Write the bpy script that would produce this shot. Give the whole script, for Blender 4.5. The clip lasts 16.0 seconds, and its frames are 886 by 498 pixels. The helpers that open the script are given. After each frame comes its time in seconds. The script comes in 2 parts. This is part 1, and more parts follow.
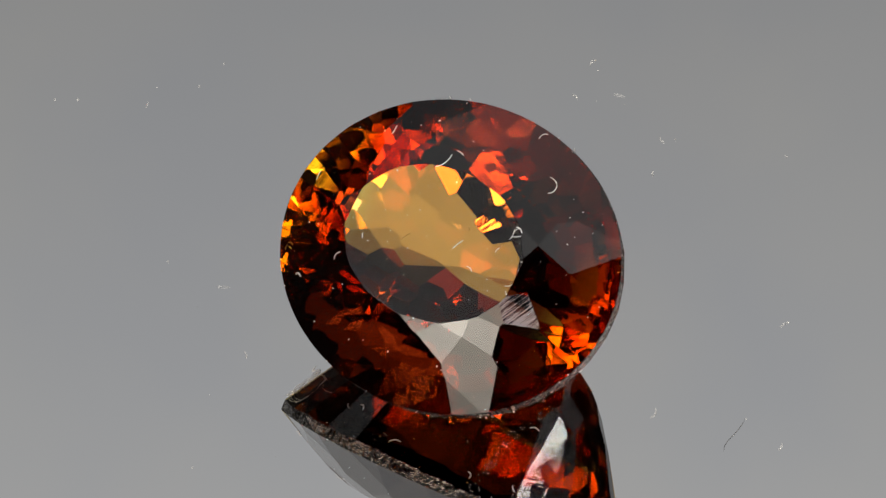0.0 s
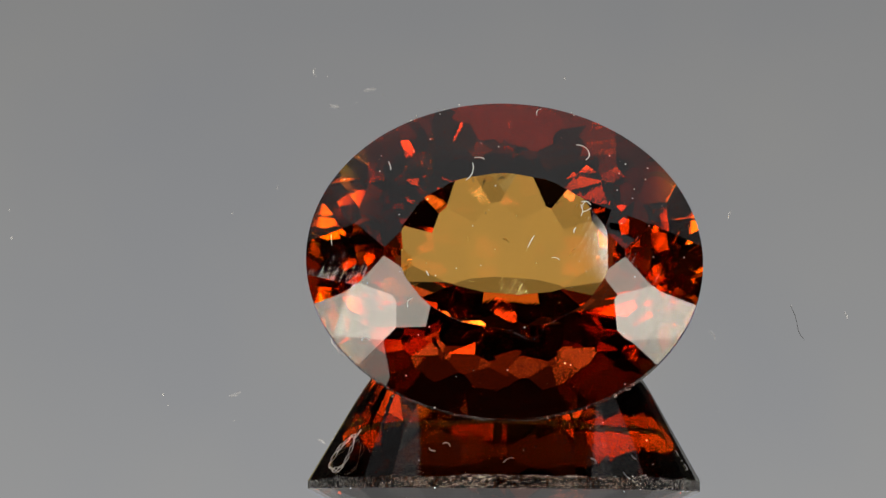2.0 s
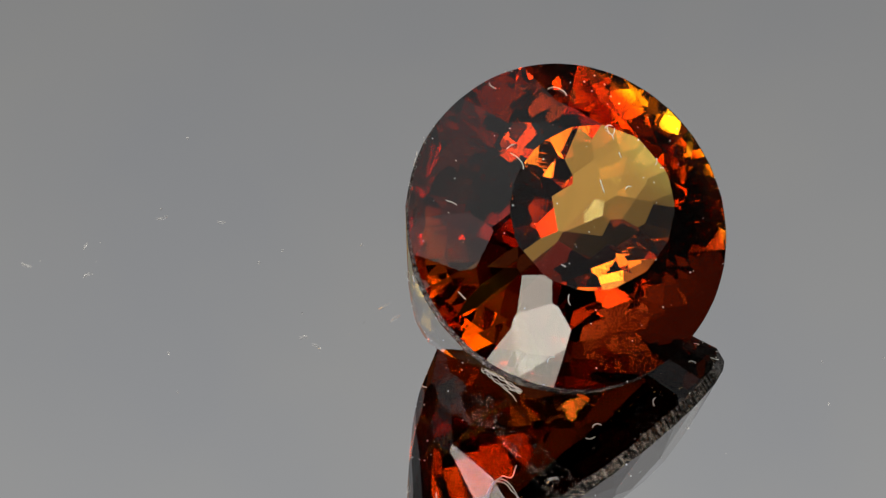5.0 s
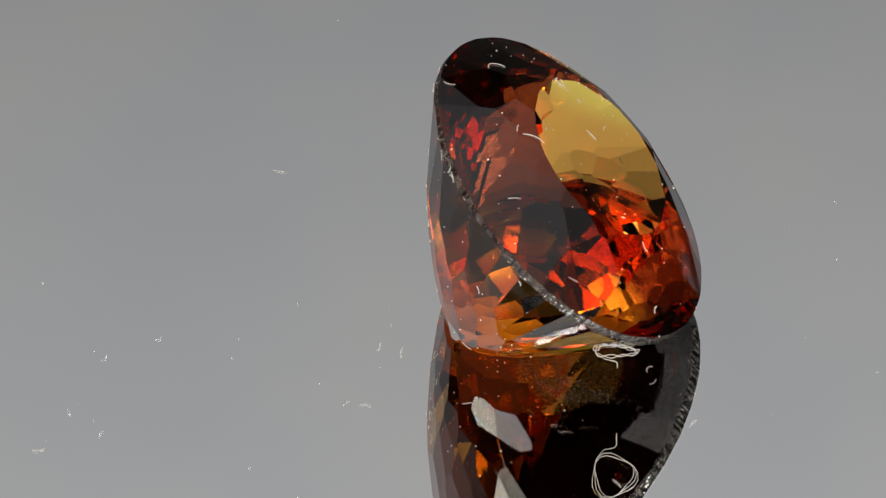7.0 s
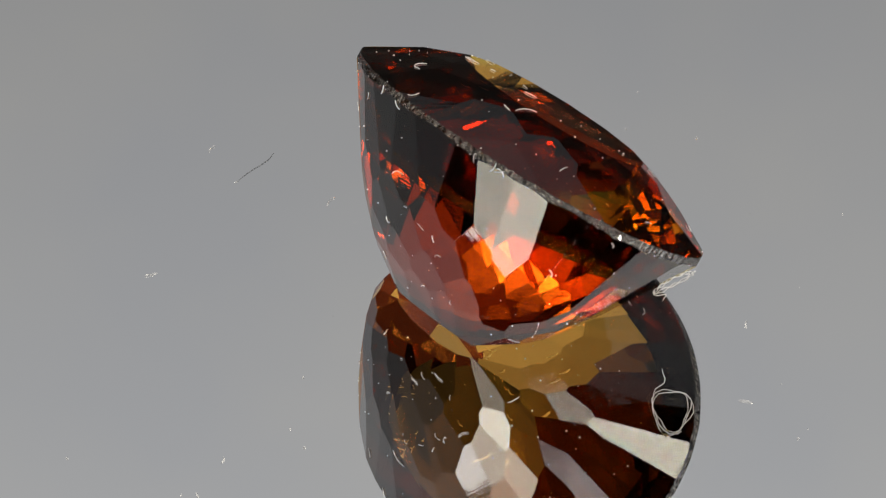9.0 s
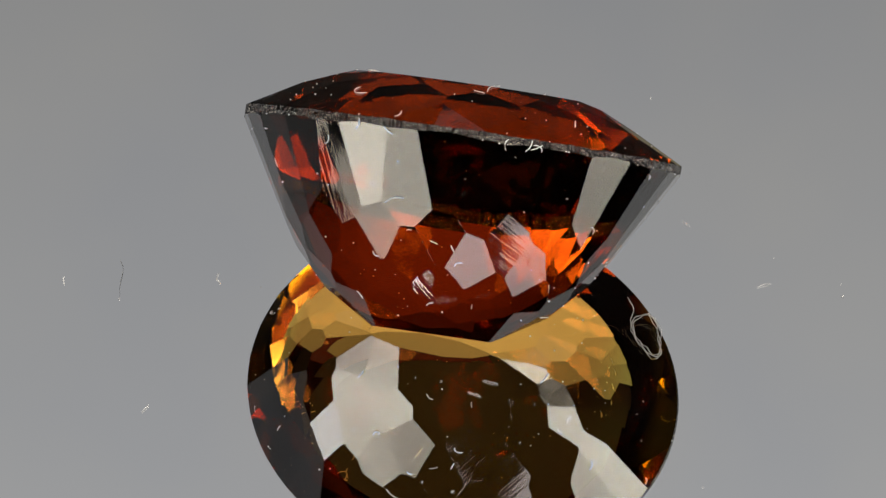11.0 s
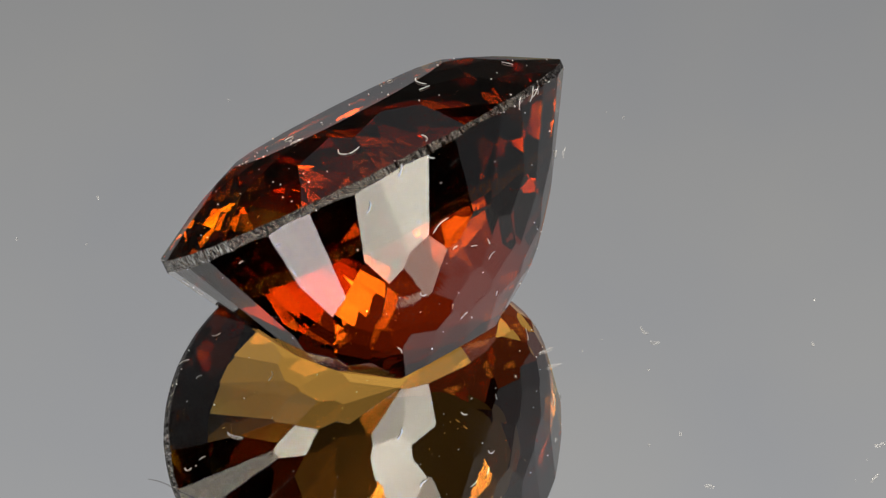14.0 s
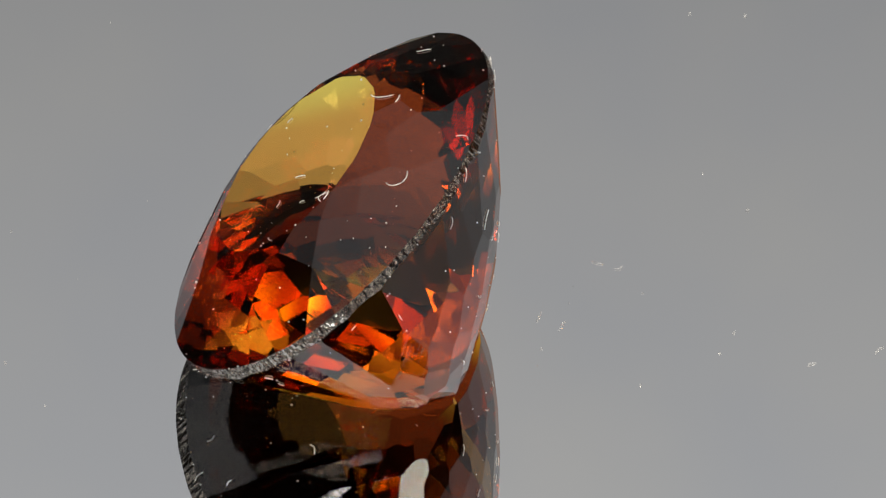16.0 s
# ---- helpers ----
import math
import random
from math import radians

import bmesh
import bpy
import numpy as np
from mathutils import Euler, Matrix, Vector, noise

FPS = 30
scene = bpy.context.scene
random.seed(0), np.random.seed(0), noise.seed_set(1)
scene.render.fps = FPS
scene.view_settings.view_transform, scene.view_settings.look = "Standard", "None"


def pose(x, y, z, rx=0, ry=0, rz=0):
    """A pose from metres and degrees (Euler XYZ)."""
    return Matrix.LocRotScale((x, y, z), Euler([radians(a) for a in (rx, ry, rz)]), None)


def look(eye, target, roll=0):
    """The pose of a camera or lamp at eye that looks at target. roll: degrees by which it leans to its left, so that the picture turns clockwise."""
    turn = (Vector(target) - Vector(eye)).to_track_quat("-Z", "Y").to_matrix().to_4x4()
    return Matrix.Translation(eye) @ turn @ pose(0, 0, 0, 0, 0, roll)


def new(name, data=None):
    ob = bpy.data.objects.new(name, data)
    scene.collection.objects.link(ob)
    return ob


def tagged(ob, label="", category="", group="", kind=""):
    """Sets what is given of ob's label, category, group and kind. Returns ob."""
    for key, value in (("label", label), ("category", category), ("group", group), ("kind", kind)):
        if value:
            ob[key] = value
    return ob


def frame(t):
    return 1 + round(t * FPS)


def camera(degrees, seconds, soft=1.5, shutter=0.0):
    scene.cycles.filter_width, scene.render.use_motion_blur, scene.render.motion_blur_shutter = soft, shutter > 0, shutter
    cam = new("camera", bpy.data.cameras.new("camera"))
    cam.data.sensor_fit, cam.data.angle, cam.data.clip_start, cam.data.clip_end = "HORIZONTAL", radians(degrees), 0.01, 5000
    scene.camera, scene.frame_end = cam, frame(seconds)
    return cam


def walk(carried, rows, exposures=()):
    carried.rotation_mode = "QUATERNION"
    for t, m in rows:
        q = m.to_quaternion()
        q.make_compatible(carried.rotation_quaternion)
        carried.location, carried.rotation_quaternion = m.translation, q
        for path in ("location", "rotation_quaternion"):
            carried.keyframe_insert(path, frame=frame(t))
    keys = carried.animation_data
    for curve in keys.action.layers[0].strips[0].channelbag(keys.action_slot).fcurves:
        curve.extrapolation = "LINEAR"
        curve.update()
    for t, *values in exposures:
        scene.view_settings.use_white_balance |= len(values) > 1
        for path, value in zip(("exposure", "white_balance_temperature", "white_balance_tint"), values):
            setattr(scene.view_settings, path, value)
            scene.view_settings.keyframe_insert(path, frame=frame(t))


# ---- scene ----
# The stage: a mirror turntable turns a loose gemstone before a tele macro lens that creeps closer.
# Lengths in the plan are in units of 10 mm (U); the stone is one unit long.
U = 0.01
ELEV, DIST = 37.1888, 35.6928
FOV = 3.69048


def turn(t):
    """Angle of the turntable in degrees at t seconds."""
    return 18.65089 * (t - 2.2) + 1.00493 * ((t - 8) / 8) ** 2


def spun(t):
    return Matrix.Rotation(radians(turn(t)), 4, "Z")


def camera_rows():
    f = 784 / math.tan(radians(FOV) / 2)
    rows = []
    for i in range(33):
        t = i * 0.5
        e = radians(ELEV - 0.39489 * (t - 8) / 8)
        d = DIST / (1 + 0.00858679 * t + 0.0004620948 * t * t)
        ox = (827.939 - 4.60905 * (t - 8) - 784) / f * DIST
        oy = (565.11 + 0.32266 * (t - 8) - 441) / f * DIST
        right, up = Vector((1, 0, 0)), Vector((0, math.sin(e), math.cos(e)))
        ahead = Vector((0, math.cos(e), -math.sin(e)))
        eye = (-ox * right + oy * up - d * ahead) * U
        rows.append((t, Matrix.Translation(eye) @ pose(0, 0, 0, 90 - math.degrees(e))))
    return rows


cam = camera(FOV, 16.0, soft=1.3)
walk(cam, camera_rows(), exposures=[(0, 0.0), (0.5, -0.03), (2, -0.13), (2.5, -0.2), (3, -0.33), (4, -0.26), (7, 0.11), (9, 0.19), (11.3, 0.06), (12, 0.16), (14, 0.13), (15, 0.04), (15.5, 0.14), (16, 0.18)])
scene.cycles.max_bounces = 24
scene.cycles.glossy_bounces = 14
scene.cycles.transmission_bounces = 14

# ---- light ----
world = bpy.data.worlds.new("studio_air")
world.use_nodes = True
world.node_tree.nodes["Background"].inputs[0].default_value = (0.9, 0.95, 1.0, 1)
world.node_tree.nodes["Background"].inputs[1].default_value = 0.01
scene.world = world


def softbox(name, place, target, size, watts, colour=(1, 0.96, 0.9), shape="SQUARE", size_y=None):
    data = bpy.data.lights.new(name, "AREA")
    data.shape, data.size, data.energy, data.color = shape, size, watts, colour
    if size_y:
        data.size_y = size_y
    ob = new(name, data)
    ob.matrix_world = look(place, target)
    return ob


def around(az, el, r):
    a, e = radians(az), radians(el)
    return (r * math.cos(e) * math.cos(a), r * math.cos(e) * math.sin(a), r * math.sin(e))


def led(name, az, el, width, radiance, colour=(1, 0.97, 0.92)):
    r, size = 0.45, 2 * 0.45 * math.tan(radians(width) / 2)
    return softbox(name, around(az, el, r), (0, 0, 0), size, radiance * math.pi * math.pi * size * size / 4, colour, "DISK")


# LED heads high over the camera, and the broader spots beside the softboxes: azimuth, elevation, width in degrees, radiance
# these four small heads are added only to give the stone more sparkle
HEADS = [(az, el, 2.4, 40) for az, el in ((-150, 67), (-30, 67), (-95, 79), (-121, 51))]
HEADS += [(1, 47.5, 5.5, 22), (-163, 34, 8, 9), (-16, 39, 5, 6), (-51, 52, 6.5, 12)]
for head in HEADS:
    led("lamp_head", *head)


# ---- how the stone lies ----
GIRDLE_MID = Vector((0.06264, -0.22921, 0.36257))
HALF_L, HALF_W = 0.5, 0.40727


def stone_axes():
    az, el, psi = radians(-87.5514), radians(50.7431), radians(-1.9966)
    n = Vector((math.cos(az) * math.cos(el), math.sin(az) * math.cos(el), math.sin(el)))
    h = Vector((0, 0, 1)).cross(n).normalized()
    v = n.cross(h)
    long = h * math.cos(psi) + v * math.sin(psi)
    wide = -h * math.sin(psi) + v * math.cos(psi)
    return Matrix((long, wide, n)).transposed()


# ---- materials ----
def material(name):
    m = bpy.data.materials.new(name)
    m.use_nodes = True
    m.node_tree.nodes.clear()
    out = m.node_tree.nodes.new("ShaderNodeOutputMaterial")
    return m, m.node_tree.nodes, m.node_tree.links, out


def plain(name, colour, rough=0.5, metal=0.0, scale=300, amount=0.15, bump=0.0):
    m, n, l, out = material(name)
    p = n.new("ShaderNodeBsdfPrincipled")
    co, tex, ramp = n.new("ShaderNodeTexCoord"), n.new("ShaderNodeTexNoise"), n.new("ShaderNodeMapRange")
    tex.inputs["Scale"].default_value, tex.inputs["Detail"].default_value = scale, 6
    ramp.inputs["To Min"].default_value, ramp.inputs["To Max"].default_value = 1 - amount, 1 + amount
    mul = n.new("ShaderNodeVectorMath")
    mul.operation = "SCALE"
    mul.inputs[0].default_value = colour[:3]
    l.new(co.outputs["Object"], tex.inputs["Vector"])
    l.new(tex.outputs[0], ramp.inputs["Value"])
    l.new(ramp.outputs[0], mul.inputs["Scale"])
    l.new(mul.outputs[0], p.inputs["Base Color"])
    p.inputs["Roughness"].default_value, p.inputs["Metallic"].default_value = rough, metal
    if bump:
        b = n.new("ShaderNodeBump")
        b.inputs["Strength"].default_value, b.inputs["Distance"].default_value = bump, 0.0001
        l.new(tex.outputs[0], b.inputs["Height"])
        l.new(b.outputs[0], p.inputs["Normal"])
    l.new(p.outputs[0], out.inputs[0])
    return m


def fluff(name, colour, thin=0.0):
    """Loose cotton: light passes through as well as back."""
    m, n, l, out = material(name)
    d, t, mix, co, tex, ramp = (n.new("ShaderNode" + k) for k in ("BsdfDiffuse", "BsdfTranslucent", "MixShader", "TexCoord", "TexNoise", "ValToRGB"))
    tex.inputs["Scale"].default_value = 4000
    l.new(co.outputs["Object"], tex.inputs["Vector"])
    l.new(tex.outputs[0], ramp.inputs[0])
    ramp.color_ramp.elements[0].color = (*(c * 0.75 for c in colour), 1)
    ramp.color_ramp.elements[1].color = (*colour, 1)
    for s in (d, t):
        l.new(ramp.outputs[0], s.inputs["Color"])
    mix.inputs[0].default_value = 0.55
    l.new(d.outputs[0], mix.inputs[1])
    l.new(t.outputs[0], mix.inputs[2])
    # single hairs let some of the view through
    clear, veil = n.new("ShaderNodeBsdfTransparent"), n.new("ShaderNodeMixShader")
    veil.inputs[0].default_value = thin
    l.new(mix.outputs[0], veil.inputs[1])
    l.new(clear.outputs[0], veil.inputs[2])
    l.new(veil.outputs[0], out.inputs[0])
    return m


def two_colours(node, first, second):
    for k in node.inputs:
        if k.type == "RGBA":
            k.default_value = (*(first if k.name == "A" else second), 1)


def gem_material(name, body, bounce, streak, warp, ends=None, tips=None, ior=1.51):
    """Clear coloured stone: a tinted way in and out, a white skin gloss, and a deeper tint at each total reflection."""
    m, n, l, out = material(name)
    co, tex, bump = (n.new("ShaderNode" + k) for k in ("TexCoord", "TexNoise", "Bump"))
    # polishing lines: each facet has its own direction, drawn from its normal
    turned = n.new("ShaderNodeVectorMath")
    turned.operation = "CROSS_PRODUCT"
    turned.inputs[1].default_value = (0.42, 0.71, 0.56)
    l.new(co.outputs["Normal"], turned.inputs[0])
    dot = n.new("ShaderNodeVectorMath")
    dot.operation = "DOT_PRODUCT"
    l.new(turned.outputs[0], dot.inputs[0])
    l.new(co.outputs["Object"], dot.inputs[1])
    across = n.new("ShaderNodeMath")
    across.operation = "MULTIPLY"
    across.inputs[1].default_value = 12000
    l.new(dot.outputs["Value"], across.inputs[0])
    spread = n.new("ShaderNodeVectorMath")
    spread.operation = "SCALE"
    spread.inputs["Scale"].default_value = 500
    l.new(co.outputs["Object"], spread.inputs[0])
    both = n.new("ShaderNodeVectorMath")
    l.new(spread.outputs[0], both.inputs[0])
    l.new(across.outputs[0], both.inputs[1])
    tex.inputs["Scale"].default_value, tex.inputs["Detail"].default_value = 1.0, 2
    l.new(both.outputs[0], tex.inputs["Vector"])
    # facets are never quite flat: a slow swell under the lines
    swell, lines, low, height = n.new("ShaderNodeTexNoise"), n.new("ShaderNodeMath"), n.new("ShaderNodeMath"), n.new("ShaderNodeMath")
    swell.inputs["Scale"].default_value, swell.inputs["Detail"].default_value = 700, 1
    l.new(co.outputs["Object"], swell.inputs["Vector"])
    lines.operation = low.operation = "MULTIPLY"
    lines.inputs[1].default_value, low.inputs[1].default_value = streak, warp
    l.new(tex.outputs[0], lines.inputs[0])
    l.new(swell.outputs[0], low.inputs[0])
    l.new(lines.outputs[0], height.inputs[0])
    l.new(low.outputs[0], height.inputs[1])
    bump.inputs["Strength"].default_value, bump.inputs["Distance"].default_value = 1.0, 0.00002
    l.new(height.outputs[0], bump.inputs["Height"])
    fres = n.new("ShaderNodeFresnel")
    fres.inputs["IOR"].default_value = ior
    refr, gloss, mix = n.new("ShaderNodeBsdfRefraction"), n.new("ShaderNodeBsdfGlossy"), n.new("ShaderNodeMixShader")
    refr.inputs["Color"].default_value, refr.inputs["IOR"].default_value, refr.inputs["Roughness"].default_value = (*body, 1), ior, 0.0
    gloss.inputs["Roughness"].default_value = 0.0
    if ends:
        # tips of the oval tinted paler and yellower, imitating light's shorter path there
        far, size, zone, blend = n.new("ShaderNodeVectorMath"), n.new("ShaderNodeMath"), n.new("ShaderNodeMapRange"), n.new("ShaderNodeMix")
        far.operation, size.operation, zone.interpolation_type, blend.data_type = "DOT_PRODUCT", "ABSOLUTE", "SMOOTHSTEP", "RGBA"
        far.inputs[1].default_value = stone_axes().col[0]
        l.new(co.outputs["Object"], far.inputs[0])
        l.new(far.outputs["Value"], size.inputs[0])
        l.new(size.outputs[0], zone.inputs["Value"])
        zone.inputs["From Min"].default_value, zone.inputs["From Max"].default_value = 0.0033, 0.0043
        l.new(zone.outputs[0], blend.inputs["Factor"])
        two_colours(blend, body, ends)
        l.new(next(k for k in blend.outputs if k.type == "RGBA"), refr.inputs["Color"])
    # gloss: white on the skin; a tint at inner reflection stands for absorbed light
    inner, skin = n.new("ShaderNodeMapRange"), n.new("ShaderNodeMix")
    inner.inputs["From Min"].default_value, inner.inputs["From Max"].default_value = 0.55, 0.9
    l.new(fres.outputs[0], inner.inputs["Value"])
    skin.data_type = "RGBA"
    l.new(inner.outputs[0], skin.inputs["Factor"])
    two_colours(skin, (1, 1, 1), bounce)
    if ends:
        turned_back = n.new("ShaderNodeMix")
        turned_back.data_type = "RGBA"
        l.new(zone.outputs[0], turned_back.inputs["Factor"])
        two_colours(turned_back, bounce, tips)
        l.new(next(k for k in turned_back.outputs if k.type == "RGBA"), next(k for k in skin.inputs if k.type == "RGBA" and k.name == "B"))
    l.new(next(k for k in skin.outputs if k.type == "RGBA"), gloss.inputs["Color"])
    l.new(bump.outputs[0], gloss.inputs["Normal"])
    l.new(fres.outputs[0], mix.inputs[0])
    l.new(refr.outputs[0], mix.inputs[1])
    l.new(gloss.outputs[0], mix.inputs[2])
    l.new(mix.outputs[0], out.inputs[0])
    return m


def ground_glass(name, colour):
    """The rough, chattered edge of the stone: wet-looking glass with grinding marks across it."""
    m, n, l, out = material(name)
    co, tex, marks, fine, bump = (n.new("ShaderNode" + k) for k in ("TexCoord", "TexNoise", "TexNoise", "TexNoise", "Bump"))
    # marks run along the stone's axis, so they are drawn from the place across it alone
    axis = stone_axes().col[2]
    flat, along, lift = n.new("ShaderNodeVectorMath"), n.new("ShaderNodeVectorMath"), n.new("ShaderNodeVectorMath")
    along.operation, flat.operation, lift.operation = "DOT_PRODUCT", "SUBTRACT", "SCALE"
    along.inputs[1].default_value = lift.inputs[0].default_value = axis
    l.new(co.outputs["Object"], along.inputs[0])
    l.new(along.outputs["Value"], lift.inputs["Scale"])
    l.new(co.outputs["Object"], flat.inputs[0])
    l.new(lift.outputs[0], flat.inputs[1])
    tex.inputs["Scale"].default_value, marks.inputs["Scale"].default_value, fine.inputs["Scale"].default_value = 1500, 6000, 11000
    tex.inputs["Detail"].default_value, marks.inputs["Detail"].default_value, fine.inputs["Detail"].default_value = 3, 2, 2
    l.new(co.outputs["Object"], tex.inputs["Vector"])
    l.new(flat.outputs[0], marks.inputs["Vector"])
    l.new(co.outputs["Object"], fine.inputs["Vector"])
    total = None
    for node, weight in ((tex, 1.0), (marks, 0.42), (fine, 0.24)):
        mul = n.new("ShaderNodeMath")
        mul.operation = "MULTIPLY_ADD"
        mul.inputs[1].default_value, mul.inputs[2].default_value = weight, 0.0
        l.new(node.outputs[0], mul.inputs[0])
        if total:
            l.new(total.outputs[0], mul.inputs[2])
        total = mul
    bump.inputs["Strength"].default_value, bump.inputs["Distance"].default_value = 1.0, 0.0006
    l.new(total.outputs[0], bump.inputs["Height"])
    fres, refr, gloss, mix = (n.new("ShaderNode" + k) for k in ("Fresnel", "BsdfRefraction", "BsdfGlossy", "MixShader"))
    fres.inputs["IOR"].default_value, refr.inputs["IOR"].default_value = 1.62, 1.54
    refr.inputs["Color"].default_value, refr.inputs["Roughness"].default_value = (*colour, 1), 0.12
    gloss.inputs["Roughness"].default_value = 0.05
    # pale glints outside; light turned back inside is dimmed by a dark red tint
    inner, skin = n.new("ShaderNodeMapRange"), n.new("ShaderNodeMix")
    inner.inputs["From Min"].default_value, inner.inputs["From Max"].default_value = 0.7, 0.95
    skin.data_type = "RGBA"
    two_colours(skin, (1, 0.97, 0.93), (0.08, 0.025, 0.016))
    l.new(fres.outputs[0], inner.inputs["Value"])
    l.new(inner.outputs[0], skin.inputs["Factor"])
    l.new(next(k for k in skin.outputs if k.type == "RGBA"), gloss.inputs["Color"])
    for node in (fres, refr, gloss):
        l.new(bump.outputs[0], node.inputs["Normal"])
    l.new(fres.outputs[0], mix.inputs[0])
    l.new(refr.outputs[0], mix.inputs[1])
    l.new(gloss.outputs[0], mix.inputs[2])
    l.new(mix.outputs[0], out.inputs[0])
    return m


# tints put in for light's path length: pale at the table, deeper red crown
TABLE = gem_material("short_path_stone", (0.99, 0.95, 0.62), (0.12, 0.035, 0.02), 0.003, 0.01)
RIM = gem_material("long_path_stone", (0.26, 0.078, 0.05), (0.1, 0.028, 0.018), 0.022, 0.4, (0.86, 0.73, 0.18), (0.65, 0.5, 0.11))
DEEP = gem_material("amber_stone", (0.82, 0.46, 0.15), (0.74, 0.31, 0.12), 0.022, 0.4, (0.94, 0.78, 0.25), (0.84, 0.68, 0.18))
GIRDLE = ground_glass("ground_girdle", (0.12, 0.07, 0.04))
MIRROR = plain("front_silvered_mirror", (0.86, 0.86, 0.86), 0.0, 1.0, 40, 0.01)
BLACK = plain("black_cloth", (0.04, 0.038, 0.036), 0.95, 0.0, 60, 0.2)
LINT = fluff("white_lint", (0.93, 0.92, 0.9))
FINE_LINT = fluff("fine_white_lint", (0.95, 0.94, 0.92), 0.78)
DARK_LINT = plain("dark_lint", (0.06, 0.055, 0.05), 0.8, 0.0, 3000, 0.1)
HOUSING = plain("lamp_housing", (0.03, 0.03, 0.03), 0.5, 0.0, 100, 0.1)


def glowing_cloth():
    """White diffusion cloth; its light is put in as emission, brightest near its crown."""
    m, n, l, out = material("self_lit_cloth")
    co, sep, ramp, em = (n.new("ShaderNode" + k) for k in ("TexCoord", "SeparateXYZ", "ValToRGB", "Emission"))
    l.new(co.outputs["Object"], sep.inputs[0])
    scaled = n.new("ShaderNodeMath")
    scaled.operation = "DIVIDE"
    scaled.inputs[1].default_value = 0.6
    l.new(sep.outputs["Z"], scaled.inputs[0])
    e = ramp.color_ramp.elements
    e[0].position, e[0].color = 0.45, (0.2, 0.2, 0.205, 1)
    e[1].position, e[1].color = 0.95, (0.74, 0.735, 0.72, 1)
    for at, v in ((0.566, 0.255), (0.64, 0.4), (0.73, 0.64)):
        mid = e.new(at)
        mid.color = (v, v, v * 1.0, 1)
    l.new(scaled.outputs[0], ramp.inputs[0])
    # faint uneven tint in the glow, now bluer, now warmer
    tex, tint, mul = n.new("ShaderNodeTexNoise"), n.new("ShaderNodeValToRGB"), n.new("ShaderNodeVectorMath")
    tex.inputs["Scale"].default_value, tex.inputs["Detail"].default_value = 45, 3
    l.new(co.outputs["Object"], tex.inputs["Vector"])
    tint.color_ramp.elements[0].position, tint.color_ramp.elements[0].color = 0.3, (0.955, 0.97, 1.0, 1)
    tint.color_ramp.elements[1].position, tint.color_ramp.elements[1].color = 0.62, (1.03, 1.025, 1.01, 1)
    l.new(tex.outputs[0], tint.inputs[0])
    mul.operation = "MULTIPLY"
    l.new(ramp.outputs[0], mul.inputs[0])
    l.new(tint.outputs[0], mul.inputs[1])
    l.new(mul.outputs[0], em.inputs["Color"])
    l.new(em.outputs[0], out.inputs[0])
    return m


GLOW_CLOTH = glowing_cloth()


def part(name, bm, mat, parent=None, label=""):
    me = bpy.data.meshes.new(name)
    bm.to_mesh(me)
    bm.free()
    me.materials.append(mat)
    ob = new(name, me)
    if parent:
        ob.parent = parent
    return tagged(ob, label)


def lit_fabric(name, colour, peak, edge, near=0.01, far=0.17):
    """The front of a softbox: hottest in the middle, weaker towards the rim."""
    m, n, l, out = material(name)
    co, length, ramp, em = (n.new("ShaderNode" + k) for k in ("TexCoord", "VectorMath", "MapRange", "Emission"))
    length.operation, ramp.interpolation_type = "LENGTH", "SMOOTHSTEP"
    l.new(co.outputs["Object"], length.inputs[0])
    l.new(length.outputs["Value"], ramp.inputs["Value"])
    ramp.inputs["From Min"].default_value, ramp.inputs["From Max"].default_value = near, far
    ramp.inputs["To Min"].default_value, ramp.inputs["To Max"].default_value = peak, edge
    em.inputs["Color"].default_value = (*colour, 1)
    l.new(ramp.outputs[0], em.inputs["Strength"])
    l.new(em.outputs[0], out.inputs[0])
    return m


def softbox_thing(az, el, wide, high, fabric, label, r=0.5):
    """A studio softbox: lit fabric in a black tapered shell, aimed at the stage."""
    w, h = (r * math.tan(radians(a) / 2) for a in (wide, high))
    base = new("softbox")
    base.matrix_basis = look(around(az, el, r), (0, 0, 0))
    tagged(base, label, "softbox", "softboxes round the stage")
    bm = bmesh.new()
    bm.faces.new([bm.verts.new((x, y, 0)) for x, y in ((-w, -h), (w, -h), (w, h), (-w, h))])
    part("diffuser", bm, fabric, base, "glowing cream fabric")
    bm = bmesh.new()
    front = [bm.verts.new((x * 1.02, y * 1.02, -0.004)) for x, y in ((-w, -h), (w, -h), (w, h), (-w, h))]
    inner = [bm.verts.new((x, y, 0.002)) for x, y in ((-w, -h), (w, -h), (w, h), (-w, h))]
    back = [bm.verts.new((x * 0.35, y * 0.35, 0.09)) for x, y in ((-w, -h), (w, -h), (w, h), (-w, h))]
    for k in range(4):
        bm.faces.new((front[k - 1], front[k], back[k], back[k - 1]))
        bm.faces.new((inner[k - 1], inner[k], front[k], front[k - 1]))
    bm.faces.new(back)
    part("shell", bm, HOUSING, base, "black fabric shell")
    bm = bmesh.new()
    top = base.matrix_basis.inverted() @ Vector((*(base.matrix_basis @ Vector((0, 0, 0.088))).xy, 0.9))
    rise = top - Vector((0, 0, 0.088))
    spin = rise.to_track_quat("Z", "Y").to_matrix().to_4x4()
    bmesh.ops.create_cone(bm, cap_ends=True, segments=12, radius1=0.006, radius2=0.006, depth=rise.length, matrix=Matrix.Translation(Vector((0, 0, 0.088)) + rise / 2) @ spin)
    part("pole", bm, HOUSING, base, "black hanging pole")
    return base


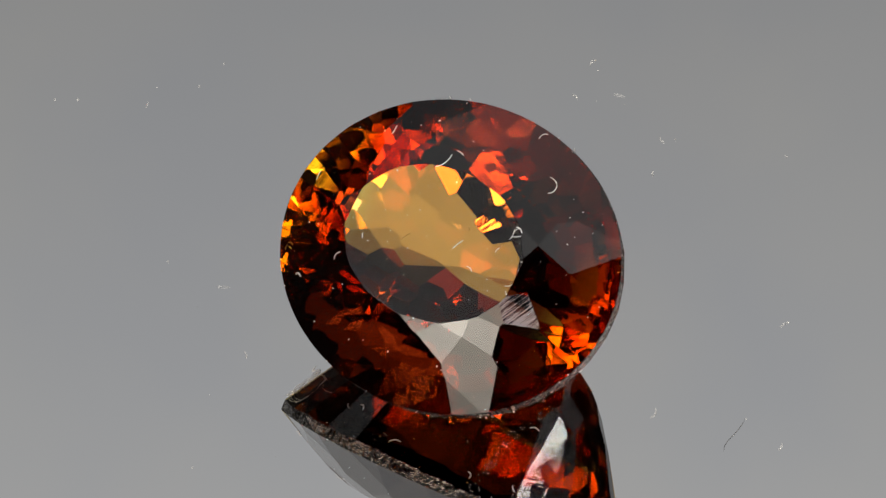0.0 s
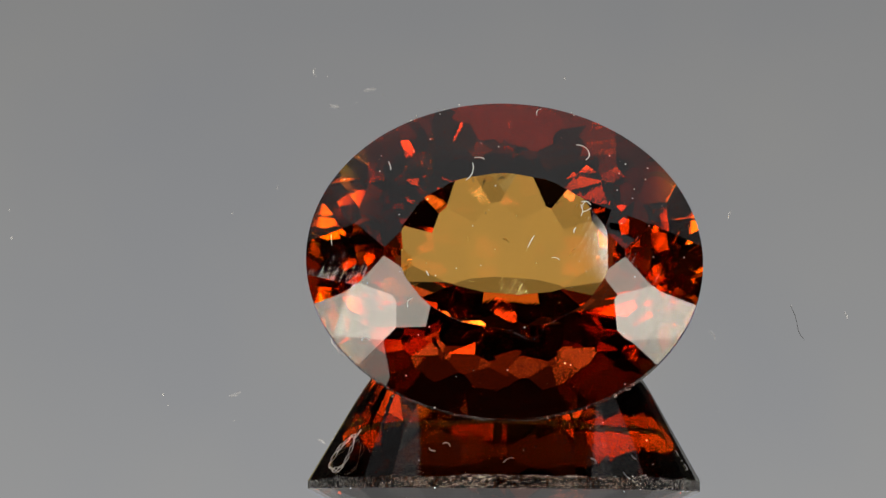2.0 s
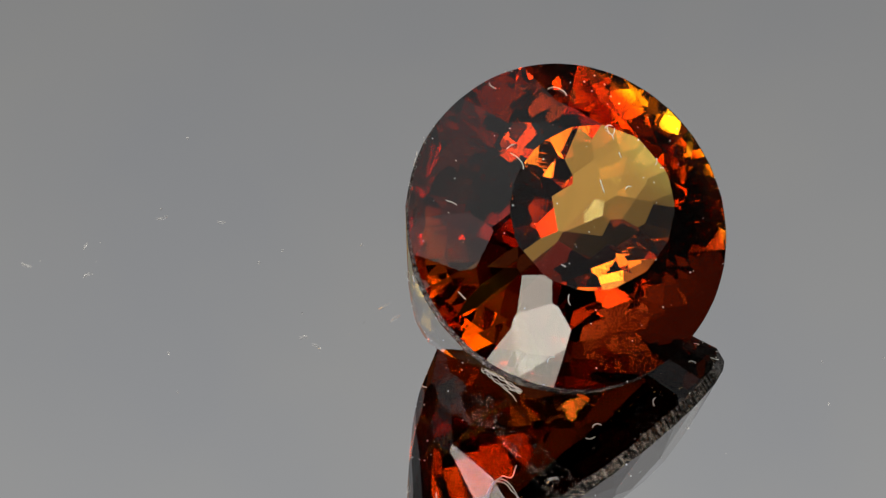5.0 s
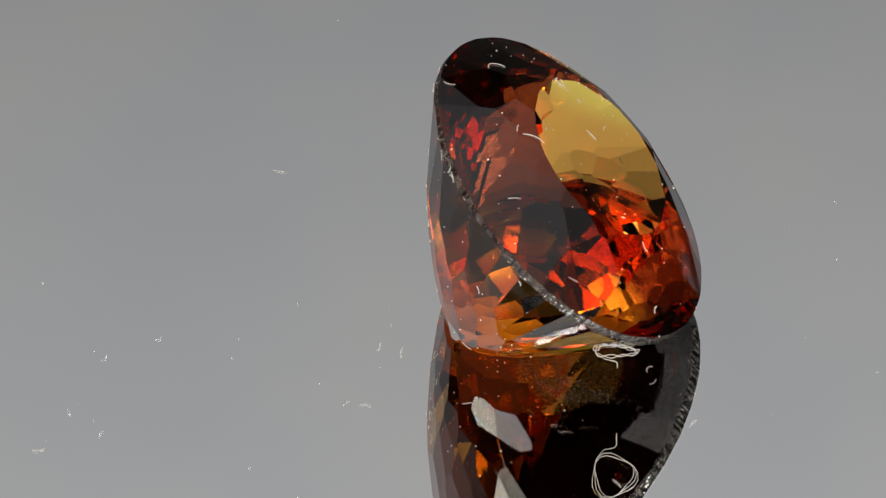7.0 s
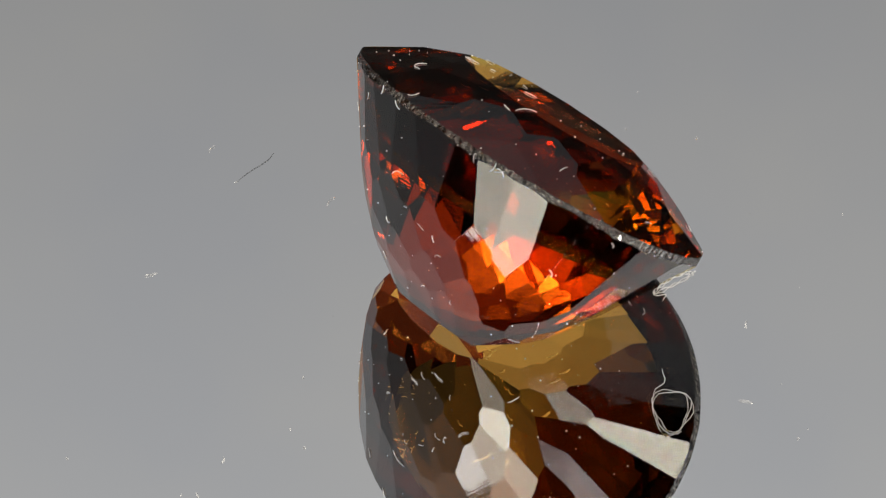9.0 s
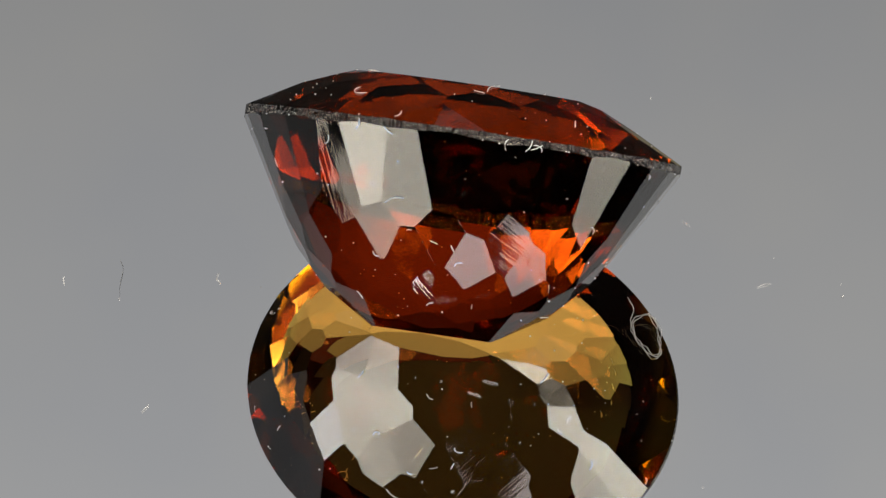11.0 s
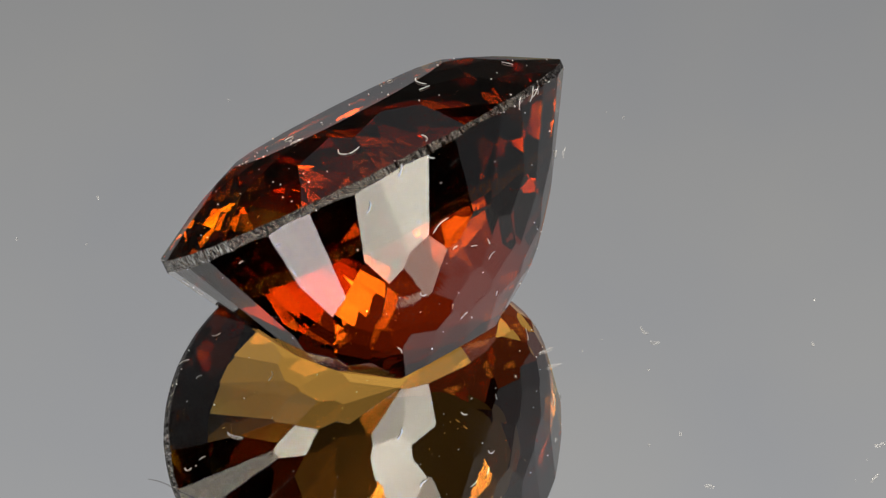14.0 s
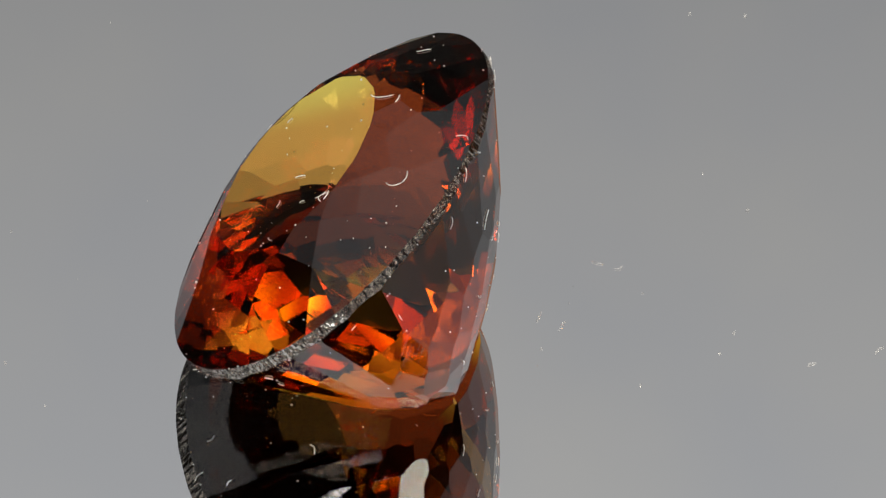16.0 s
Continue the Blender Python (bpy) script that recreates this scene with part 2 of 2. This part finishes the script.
def led_lamp(az, el):
    """A small LED lamp: frosted lens in a black can, hung on a rod over the camera."""
    base = new("led_lamp")
    base.matrix_basis = look(around(az, el, 0.45), (0, 0, 0.003))
    tagged(base, "small black LED lamp with a glowing frosted lens", "lamp", "LED lamps over the stage")
    bm = bmesh.new()
    bmesh.ops.create_circle(bm, cap_ends=True, segments=32, radius=0.0037)
    bmesh.ops.reverse_faces(bm, faces=bm.faces[:])
    part("lens", bm, SPOT, base, "frosted glowing lens")
    bm = bmesh.new()
    bmesh.ops.create_cone(bm, segments=32, radius1=0.004, radius2=0.004, depth=0.022, matrix=Matrix.Translation((0, 0, 0.0105)))
    bmesh.ops.create_circle(bm, cap_ends=True, segments=32, radius=0.004, matrix=Matrix.Translation((0, 0, 0.0215)))
    bmesh.ops.remove_doubles(bm, verts=bm.verts[:], dist=1e-6)
    part("can", bm, HOUSING, base, "black metal can")
    bm = bmesh.new()
    foot = Vector((0, 0, 0.021))
    top = base.matrix_basis.inverted() @ Vector((*(base.matrix_basis @ foot).xy, 0.9))
    rise = top - foot
    bmesh.ops.create_cone(bm, cap_ends=True, segments=10, radius1=0.0015, radius2=0.0015, depth=rise.length, matrix=Matrix.Translation(foot + rise / 2) @ rise.to_track_quat("Z", "Y").to_matrix().to_4x4())
    part("rod", bm, HOUSING, base, "thin black hanging rod")
    return base


def spot_lamp(az, el, width):
    """The black can behind a bare round LED panel, hung on a rod."""
    base = new("spot_lamp")
    base.matrix_basis = look(around(az, el, 0.4525), (0, 0, 0))
    tagged(base, "black round spot lamp hung over the stage, switched on", "lamp", "spot lamps over the stage")
    size = 0.45 * math.tan(radians(width) / 2)
    bm = bmesh.new()
    outline = [(size * 1.08, -0.003), (size * 1.08, 0.012), (size * 0.8, 0.026), (size * 0.3, 0.03)]
    rings = [[bm.verts.new((k * math.cos(a), k * math.sin(a), z)) for a in (math.pi * i / 16 for i in range(32))] for k, z in outline]
    for lo, hi in zip(rings, rings[1:]):
        for i in range(32):
            bm.faces.new((lo[i - 1], lo[i], hi[i], hi[i - 1]))
    bm.faces.new(rings[-1])
    part("can", bm, HOUSING, base, "black metal can")
    bm = bmesh.new()
    foot = Vector((0, 0, 0.029))
    rise = base.matrix_basis.inverted() @ Vector((*(base.matrix_basis @ foot).xy, 0.9)) - foot
    bmesh.ops.create_cone(bm, cap_ends=True, segments=10, radius1=0.0015, radius2=0.0015, depth=rise.length, matrix=Matrix.Translation(foot + rise / 2) @ rise.to_track_quat("Z", "Y").to_matrix().to_4x4())
    part("rod", bm, HOUSING, base, "thin black hanging rod")
    return base


RIDERS = []  # all that the turntable carries


def ride(ob):
    RIDERS.append((ob, ob.matrix_basis.copy()))
    return ob


# ---- structure ----
def slab(name, lo, hi, mat, label):
    bm = bmesh.new()
    bmesh.ops.create_cube(bm, size=1)
    for v in bm.verts:
        v.co = [lo[i] if v.co[i] < 0 else hi[i] for i in range(3)]
    return tagged(part(name, bm, mat), label, kind="structure")


def diffuser():
    """Half dome of diffusion cloth behind and above the turntable; its hem hangs at 25 degrees over the stage."""
    bm = bmesh.new()
    rows = []
    for i in range(25):
        el = 25 + 65 * i / 24
        rows.append([bm.verts.new(around(-8 + 196 * k / 64, el, 0.6)) for k in range(65)])
    for lo, hi in zip(rows, rows[1:]):
        for k in range(64):
            bm.faces.new((lo[k], lo[k + 1], hi[k + 1], hi[k]))
    bmesh.ops.remove_doubles(bm, verts=bm.verts[:], dist=1e-5)
    bmesh.ops.solidify(bm, geom=bm.faces[:], thickness=-0.002)
    return tagged(part("backdrop", bm, GLOW_CLOTH), "grey-white diffusion cloth behind the stone, soft glow put into it", kind="structure")


TOP_GLOW = lit_fabric("added_top_glow", (1, 0.98, 0.96), 1.1, 1.1)


def overhead_glow():
    """Unseen glowing top panel, drawn forward, added to brighten the stone's crown."""
    bm = bmesh.new()
    top = bm.verts.new(around(0, 90, 0.59))
    rows = [[bm.verts.new(around(188 + 164 * k / 40, 69 + 21 * i / 6, 0.59)) for k in range(41)] for i in range(6)]
    for lo, hi in zip(rows, rows[1:]):
        for k in range(40):
            bm.faces.new((lo[k], lo[k + 1], hi[k + 1], hi[k]))
    for k in range(40):
        bm.faces.new((rows[-1][k], rows[-1][k + 1], top))
    bmesh.ops.solidify(bm, geom=bm.faces[:], thickness=-0.002)
    return tagged(part("backdrop", bm, TOP_GLOW), "unseen glowing panel over the stage, added to brighten the stone", kind="structure")


diffuser()
overhead_glow()
slab("wall_back", (-0.7, 0.62, -0.1), (0.7, 0.64, 0.9), BLACK, "dark cloth back of the shooting booth")
slab("wall_left", (-0.72, -0.75, -0.1), (-0.7, 0.64, 0.9), BLACK, "dark cloth side of the shooting booth")
slab("wall_right", (0.7, -0.75, -0.1), (0.72, 0.64, 0.9), BLACK, "dark cloth side of the shooting booth")
slab("wall_front", (-0.72, -0.77, -0.1), (0.72, -0.75, 0.9), BLACK, "dark cloth front of the shooting booth")
slab("ceiling", (-0.72, -0.77, 0.9), (0.72, 0.64, 0.92), BLACK, "dark cloth roof of the shooting booth")
slab("floor", (-0.72, -0.77, -0.1), (0.72, 0.64, -0.03), BLACK, "dark table top under the turntable")


def turntable():
    bm = bmesh.new()
    r = 0.11
    ring = [(r - 0.001, 0.0), (r, -0.001), (r, -0.004)]
    loops = []
    for rr, z in ring:
        loops.append([bm.verts.new((rr * math.cos(a), rr * math.sin(a), z)) for a in (2 * math.pi * i / 128 for i in range(128))])
    bm.faces.new(loops[0])
    for lo, hi in zip(loops, loops[1:]):
        for i in range(128):
            bm.faces.new((lo[i - 1], hi[i - 1], hi[i], lo[i]))
    bm.faces.new(loops[-1][::-1])
    base = new("turntable")
    tagged(base, "round mirror-topped turntable, dusty, slowly turning", "turntable")
    part("mirror", bm, MIRROR, base, "bright mirror disc with lint")
    bm = bmesh.new()
    bmesh.ops.create_cone(bm, cap_ends=True, segments=96, radius1=0.1, radius2=0.1, depth=0.026, matrix=Matrix.Translation((0, 0, -0.017)))
    part("plinth", bm, HOUSING, base, "black plinth")
    return ride(base)


turntable()
CREAM = lit_fabric("cream_softbox_fabric", (1, 0.93, 0.79), 15, 3.0, 0.01, 0.19)
ROSE = lit_fabric("rose_softbox_fabric", (1, 0.9, 0.88), 9, 0.9, 0.0, 0.13)
SPOT = lit_fabric("frosted_lens", (1, 0.97, 0.92), 52, 1, 0.0006, 0.0036)
LEDS = ((-143.0, 58.2), (-116.77, 62.92), (-88.8, 63.92), (-65.09, 62.44), (-21.24, 53.05))
for az, el in LEDS:
    led_lamp(az, el)
for az, el, width, _ in HEADS:
    spot_lamp(az, el, width)

softbox_thing(-37, 23, 23, 40, CREAM, "tall cream softbox in a black shell, switched on")
softbox_thing(-137, 23, 29, 39, CREAM, "tall cream softbox in a black shell, switched on")
softbox_thing(-83, 20, 11, 14, ROSE, "small weak rosy softbox in a black shell, switched on", 0.6)
# two weak boxes, one on each side of the lens
softbox_thing(-106, 39, 9, 14, ROSE, "small weak rosy softbox in a black shell, switched on", 0.6)
softbox_thing(-79, 39, 11, 14, ROSE, "small weak rosy softbox in a black shell, switched on", 0.6)

# ---- the stone ----
PAV, CROWN = 0.449, 0.115
KEEL = Vector((0.01, -0.004, 0))  # the keel lies off the middle


def belly(d):
    """Half length and half width of the pavilion at a depth: full along the keel, a V across it."""
    s = min(d / PAV, 0.9999)
    return HALF_L * (1 - s ** 0.86) ** 0.34, HALF_W * (1 - s ** 1.13) ** 0.77


# the facets are not cut evenly: centre angles of the main facets over half a turn, repeated on the other half
MAIN_BELOW = (14.5, 38.0, 62.5, 84.3, 108.3, 132.6, 155.0, 175.5)
MAIN_ABOVE = (18.8, 44.5, 66.5, 92.4, 118.3, 141.8, 166.5)


def whole_turn(half):
    return [radians(a) for a in half] + [radians(a + 180) for a in half]


def between(angles):
    """The angles half way to the next one."""
    n = len(angles)
    return [(angles[i] + (angles[(i + 1) % n] - angles[i]) % (2 * math.pi) / 2) for i in range(n)]


def below_rim(theta, d):
    a, b = belly(d)
    return Vector((a * math.cos(theta), b * math.sin(theta), -d)) + KEEL * d / PAV


def above_rim(theta, share, h):
    """A point of the crown at a share of the oval's size."""
    return Vector((HALF_L * share * math.cos(theta), HALF_W * (share - 0.35 * h) * math.sin(theta), h))


def outward(at, no):
    return (at, no if no.dot(at - Vector((0, 0, -0.1))) > 0 else -no)


def facet_of(top, side, other, foot):
    """The plane of a four-cornered facet: midway between its corners, along both diagonals."""
    return outward((top + side + other + foot) / 4, (other - side).cross(foot - top).normalized())


def rim_facet(corner, theta, z):
    """A facet that runs from a corner up to the girdle, touching it at an angle."""
    edge = Vector((HALF_L * math.cos(theta), HALF_W * math.sin(theta), z))
    along = Vector((-HALF_L * math.sin(theta), HALF_W * math.cos(theta), 0))
    return outward(edge, along.cross(corner - edge).normalized())


def rim_depth(theta):
    """The girdle is thick on one side of the stone and almost a knife edge on the other, with a slight wave."""
    return 0.008 + 0.0095 * (1 - math.sin(theta - 0.35)) + 0.002 * math.sin(7 * theta)


def pavilion_planes():
    mains = whole_turn(MAIN_BELOW)
    mids = between(mains)
    n = len(mains)
    before = [Vector((HALF_L * math.cos(a), HALF_W * math.sin(a), -rim_depth(a))) for a in mains]
    above = [below_rim(a, 0.163 + random.uniform(-0.005, 0.005)) for a in mids]
    planes = [rim_facet(above[i], mids[i], -rim_depth(mids[i])) for i in range(n)]
    # kites, then rows of diamonds down to the keel
    for row, (h, steeper) in enumerate(((0.226, 0), (0.287, 0), (0.345, 0.012), (0.393, 0), (0.432, 0))):
        straight = row % 2 == 0
        below = [below_rim(a, h + random.uniform(-0.003, 0.003)) for a in (mains if straight else mids)]
        for i in range(n):
            j = i - 1 if straight else (i + 1) % n
            at, no = facet_of(before[i], above[i], above[j], below[i])
            planes.append((at + no * 0.003, (no + Vector((0, 0, steeper))).normalized()))
        before, above = above, below
    return planes


def crown_planes():
    mains = whole_turn(MAIN_ABOVE)
    mids = between(mains)
    n = len(mains)
    tip = [above_rim(a, 0.54, CROWN) for a in mains]
    star = [above_rim(a, 0.605, 0.103 + random.uniform(-0.002, 0.002)) for a in mids]
    side = [above_rim(a, 0.76, 0.072 + random.uniform(-0.003, 0.003)) for a in mains]
    foot = [Vector((HALF_L * math.cos(a), HALF_W * math.sin(a), 0.004)) for a in mids]
    planes = []
    for i in range(n):
        j = (i + 1) % n
        planes.append(outward(tip[i], (tip[j] - tip[i]).cross(star[i] - tip[i]).normalized()))
        planes.append(facet_of(tip[i], star[i - 1], star[i], side[i]))
        planes.append(facet_of(star[i], side[i], side[j], foot[i]))
        planes.append(rim_facet(side[i], mains[i] - 0.09, 0.004))
        planes.append(rim_facet(side[i], mains[i] + 0.09, 0.004))
    return planes


def stone_mesh():
    bm = bmesh.new()
    kind = bm.faces.layers.int.new("kind")
    ring = [(HALF_L * math.cos(a), HALF_W * math.sin(a)) for a in (2 * math.pi * (i + 0.5) / 120 for i in range(120))]
    lo = [bm.verts.new((x, y, -0.6)) for x, y in ring]
    hi = [bm.verts.new((x, y, 0.6)) for x, y in ring]
    for i in range(120):
        bm.faces.new((lo[i - 1], lo[i], hi[i], hi[i - 1]))
    bm.faces.new(lo[::-1])
    bm.faces.new(hi)
    cuts = [(Vector((0, 0, CROWN)), Vector((0, 0, 1)), 1), (Vector((0, 0, -PAV)), Vector((0, 0, -1)), 3)]
    cuts += [(at, no, 2) for at, no in crown_planes()] + [(at, no, 3) for at, no in pavilion_planes()]
    for at, no, tag in cuts:
        got = bmesh.ops.bisect_plane(bm, geom=bm.verts[:] + bm.edges[:] + bm.faces[:], plane_co=at, plane_no=no, clear_outer=True, dist=1e-5)
        edges = [g for g in got["geom_cut"] if isinstance(g, bmesh.types.BMEdge) and g.is_valid]
        if len(edges) > 2:
            made = bmesh.ops.edgenet_fill(bm, edges=edges)["faces"]
            for f in made:
                f[kind] = tag
    bmesh.ops.recalc_face_normals(bm, faces=bm.faces[:])
    bmesh.ops.dissolve_degenerate(bm, dist=3e-4, edges=bm.edges[:])
    sharp = [e for e in bm.edges if len(e.link_faces) == 2 and sum(f[kind] > 0 for f in e.link_faces) == 2 and e.calc_length() > 0.012]
    bmesh.ops.bevel(bm, geom=sharp, offset=0.0011, segments=1, profile=0.5, affect="EDGES", clamp_overlap=True)
    return bm, kind


def gemstone():
    bm, kind = stone_mesh()
    turn_m = stone_axes()
    low = min((turn_m @ v.co + GIRDLE_MID).z for v in bm.verts)
    at = GIRDLE_MID - Vector((0, 0, low))
    base = new("gemstone")
    base.matrix_basis = Matrix.Translation(Vector((at.x, at.y, 0)) * U)
    tagged(base, "oval faceted amber-red gemstone lying tilted on the mirror", "gemstone")
    for name, tag, mat, label in (("table_facet", 1, TABLE, "flat clear amber table facet"), ("crown", 2, RIM, "faceted crown, red deepened for light's longer path"), ("girdle", 0, GIRDLE, "frosted rough girdle edge"), ("pavilion", 3, DEEP, "deep faceted pavilion")):
        b = bmesh.new()
        seen = {}
        for f in bm.faces:
            if f[kind] == tag:
                for v in f.verts:
                    if v not in seen:
                        seen[v] = b.verts.new((turn_m @ v.co + Vector((0, 0, at.z))) * U)
                b.faces.new([seen[v] for v in f.verts])
        part(name, b, mat, base, label)
    bm.free()
    return ride(base)


STONE_FORM = gemstone()


# ---- lint and dust ----
def thread(bm, points, radius):
    """A thin round thread through the points, pinched at both ends."""
    rings = []
    for i, p in enumerate(points):
        ahead = (points[min(i + 1, len(points) - 1)] - points[max(i - 1, 0)]).normalized()
        side = ahead.orthogonal().normalized()
        other = ahead.cross(side)
        r = radius * (0.55 if i in (0, len(points) - 1) else 1)
        rings.append([bm.verts.new((p + (side * math.cos(a) + other * math.sin(a)) * r) * U) for a in (math.pi * k / 2.5 for k in range(5))])
    for lo, hi in zip(rings, rings[1:]):
        for k in range(5):
            bm.faces.new((lo[k - 1], lo[k], hi[k], hi[k - 1]))
    bm.faces.new(rings[0][::-1])
    bm.faces.new(rings[-1])


def curl(at, normal, length, bend, heading, lift, rng, steps=8):
    """Points of a bent fibre that lies on a plane."""
    x = normal.orthogonal().normalized()
    y = normal.cross(x)
    a = heading - bend / 2
    p = at.copy()
    pts = [p.copy()]
    for i in range(steps):
        a += bend / steps + rng.uniform(-0.18, 0.18)
        p = p + (x * math.cos(a) + y * math.sin(a)) * (length / steps)
        pts.append(p.copy())
    shift = at - sum(pts, Vector()) / len(pts)
    return [q + shift + normal * (lift * (1 + 0.6 * math.sin(3.1 * i / steps))) for i, q in enumerate(pts)]


def fibre(points, radius, label, group, mat=None):
    bm = bmesh.new()
    thread(bm, points, radius)
    ob = part("lint_fibre", bm, mat or LINT)
    tagged(ob, label, "lint", group)
    return ride(ob)


def mirror_lint():
    rng = random.Random(11)
    up = Vector((0, 0, 1))
    spots = ((-0.349, 0.958), (-0.436, 0.88), (-0.498, 1.026), (-0.09, 0.222), (-0.112, 0.17), (-0.318, 0.253), (-0.309, 0.3), (-0.14, 0.879),
             (-1.282, 0.124), (-0.612, -0.345), (-0.381, -0.524), (0.585, -0.035), (0.606, 0.472), (0.92, 0.068), (-0.065, 0.752))
    for x, y in spots:
        fibre(curl(Vector((x, y, 0)), up, rng.uniform(0.022, 0.042), rng.uniform(-1.8, 1.8), rng.uniform(0, 6.28), 0.0018, rng), 0.0015, "short white lint fibre lying on the mirror", "lint on the mirror", FINE_LINT)
    # a long dark hair
    fibre([Vector((0.818, -0.04, 0.0007)), Vector((0.806, -0.02, 0.001)), Vector((0.8, 0.0, 0.0013)), Vector((0.796, 0.028, 0.0013)), Vector((0.79, 0.06, 0.001)), Vector((0.779, 0.095, 0.0007))], 0.00042, "fine dark hair lying on the mirror", "lint on the mirror", DARK_LINT)


def grain(bm, at, r, rng):
    """One squashed, uneven speck."""
    made = bmesh.ops.create_icosphere(bm, subdivisions=1, radius=1)["verts"]
    k = [r * rng.uniform(0.6, 1.4) for _ in range(3)]
    for v in made:
        v.co = (Vector((v.co.x * k[0], v.co.y * k[1], v.co.z * k[2])) * rng.uniform(0.85, 1.15) + at) * U


def mirror_dust():
    rng = random.Random(5)
    spots = ((0.076, 0.42), (0.054, 0.199), (-0.235, 0.364), (-0.313, 0.938), (-0.463, 1.009), (-0.794, -0.355), (0.391, -0.765), (0.265, -0.878), (0.494, -0.877),
             (-0.18, -0.968), (-0.171, 0.221), (-0.139, 0.575), (-0.063, 0.56), (-0.608, -0.452), (-0.779, -0.396), (0.156, 1.036), (-0.562, 0.525), (-0.67, 0.409),
             (0.779, 0.099), (-0.005, 0.196), (-1.483, -0.018), (-1.436, 0.022), (-1.229, 0.274), (-1.244, 0.392), (-0.114, 0.905), (-0.38, 0.899))
    bm = bmesh.new()
    for x, y in spots:
        r = rng.uniform(0.0016, 0.003) if abs(x) < 0.9 else 0.003
        grain(bm, Vector((x, y, r * 0.6)), r, rng)
    for _ in range(16):
        a, r = rng.uniform(0, 6.28), rng.uniform(0.0, 0.75)
        grain(bm, Vector((0.06 + r * math.cos(a), -0.12 + r * math.sin(a), 0.001)), rng.uniform(0.0007, 0.0016), rng)
    for _ in range(6):
        grain(bm, Vector((rng.uniform(-1.5, 1.5), rng.uniform(-1.5, 1.5), 0.001)), rng.uniform(0.0007, 0.0014), rng)
    ob = part("dust", bm, FINE_LINT)
    tagged(ob, "fine white dust specks scattered over the mirror", "dust", kind="stuff")
    ride(ob)


def on_stone(faces, rng):
    """A random place and normal on faces (lists of corners)."""
    area = [sum(((f[i] - f[0]).cross(f[i + 1] - f[0])).length for i in range(1, len(f) - 1)) for f in faces]
    f = rng.choices(faces, area)[0]
    i = rng.randrange(1, len(f) - 1)
    a, b = rng.random(), rng.random()
    if a + b > 1:
        a, b = 1 - a, 1 - b
    no = (f[1] - f[0]).cross(f[2] - f[0]).normalized()
    return f[0] + (f[i] - f[0]) * a + (f[i + 1] - f[0]) * b, no


def stone_faces(names):
    out = []
    for c in STONE_FORM.children:
        if c.name in names:
            for f in c.data.polygons:
                if f.area > 3e-8:
                    out.append([(STONE_FORM.matrix_basis @ c.data.vertices[i].co) / U for i in f.vertices])
    return out


def nearest(faces, at):
    """The place on the faces' planes next to a point, and the normal there."""
    best = None
    for f in faces:
        mid = sum(f, Vector()) / len(f)
        no = (f[1] - f[0]).cross(f[2] - f[0]).normalized()
        d = (mid - at).length
        if best is None or d < best[0]:
            best = d, at - no * (at - f[0]).dot(no), no
    return best[1], best[2]


def stone_lint():
    rng = random.Random(23)
    back, front = stone_faces(("pavilion",)), stone_faces(("crown", "table_facet"))
    for faces, count, label in ((back, 30, "short white lint fibre clinging to the pavilion"), (front, 14, "short white lint fibre clinging to the crown")):
        n = 0
        while n < count:
            at, no = on_stone(faces, rng)
            if at.z < 0.06:
                continue
            n += 1
            fibre(curl(at, no, rng.uniform(0.014, 0.034), rng.uniform(-2.2, 2.2), rng.uniform(0, 6.28), 0.0016, rng), rng.uniform(0.0006, 0.0011), label, "lint on the stone")
    for x, y, z, length, bend, heading in ((0.256, -0.05, 0.586, 0.07, 2.6, 1.2), (-0.028, -0.157, 0.615, 0.06, 1.0, 0.3), (0.13, 0.095, 0.42, 0.05, 0.9, 1.0), (0.132, -0.294, 0.487, 0.035, 0.1, 0.2)):
        at, no = nearest(back if z < 0.45 else front, Vector((x, y, z)))
        fibre(curl(at, no, length, bend, heading, 0.0016, rng), 0.0011, "curved white lint fibre clinging to the stone", "lint on the stone")
    # a coil of thread caught under the girdle
    mid, no = Vector((-0.343, -0.338, 0.188)), Vector((-0.8, 0.03, -0.6)).normalized()
    x = no.orthogonal().normalized()
    y = no.cross(x)
    pts = []
    for i in range(58):
        a = i * 0.31
        r = 0.044 + 0.007 * math.sin(i * 0.9) + 0.0002 * i
        pts.append(mid + x * r * math.cos(a) + y * r * math.sin(a) + no * (0.004 * math.sin(i * 1.7)))
    for i in range(6):
        pts.append(pts[-1] + (x * 0.01 + no * 0.002 + y * 0.01 * math.sin(i * 1.1)))
    fibre(pts, 0.0009, "tangled coil of white thread caught under the girdle", "lint on the stone")
    bm = bmesh.new()
    for _ in range(150):
        at, no = on_stone(back + front, rng)
        grain(bm, at + no * 0.0005, rng.uniform(0.0008, 0.0019), rng)
    ob = part("dust", bm, LINT)
    tagged(ob, "fine white dust specks on the stone", "dust", kind="stuff")
    ride(ob)


mirror_lint()
mirror_dust()
stone_lint()


def motions():
    times = [i * 0.5 for i in range(33)]
    for ob, m in RIDERS:
        walk(ob, [(t, spun(t) @ m) for t in times])


motions()
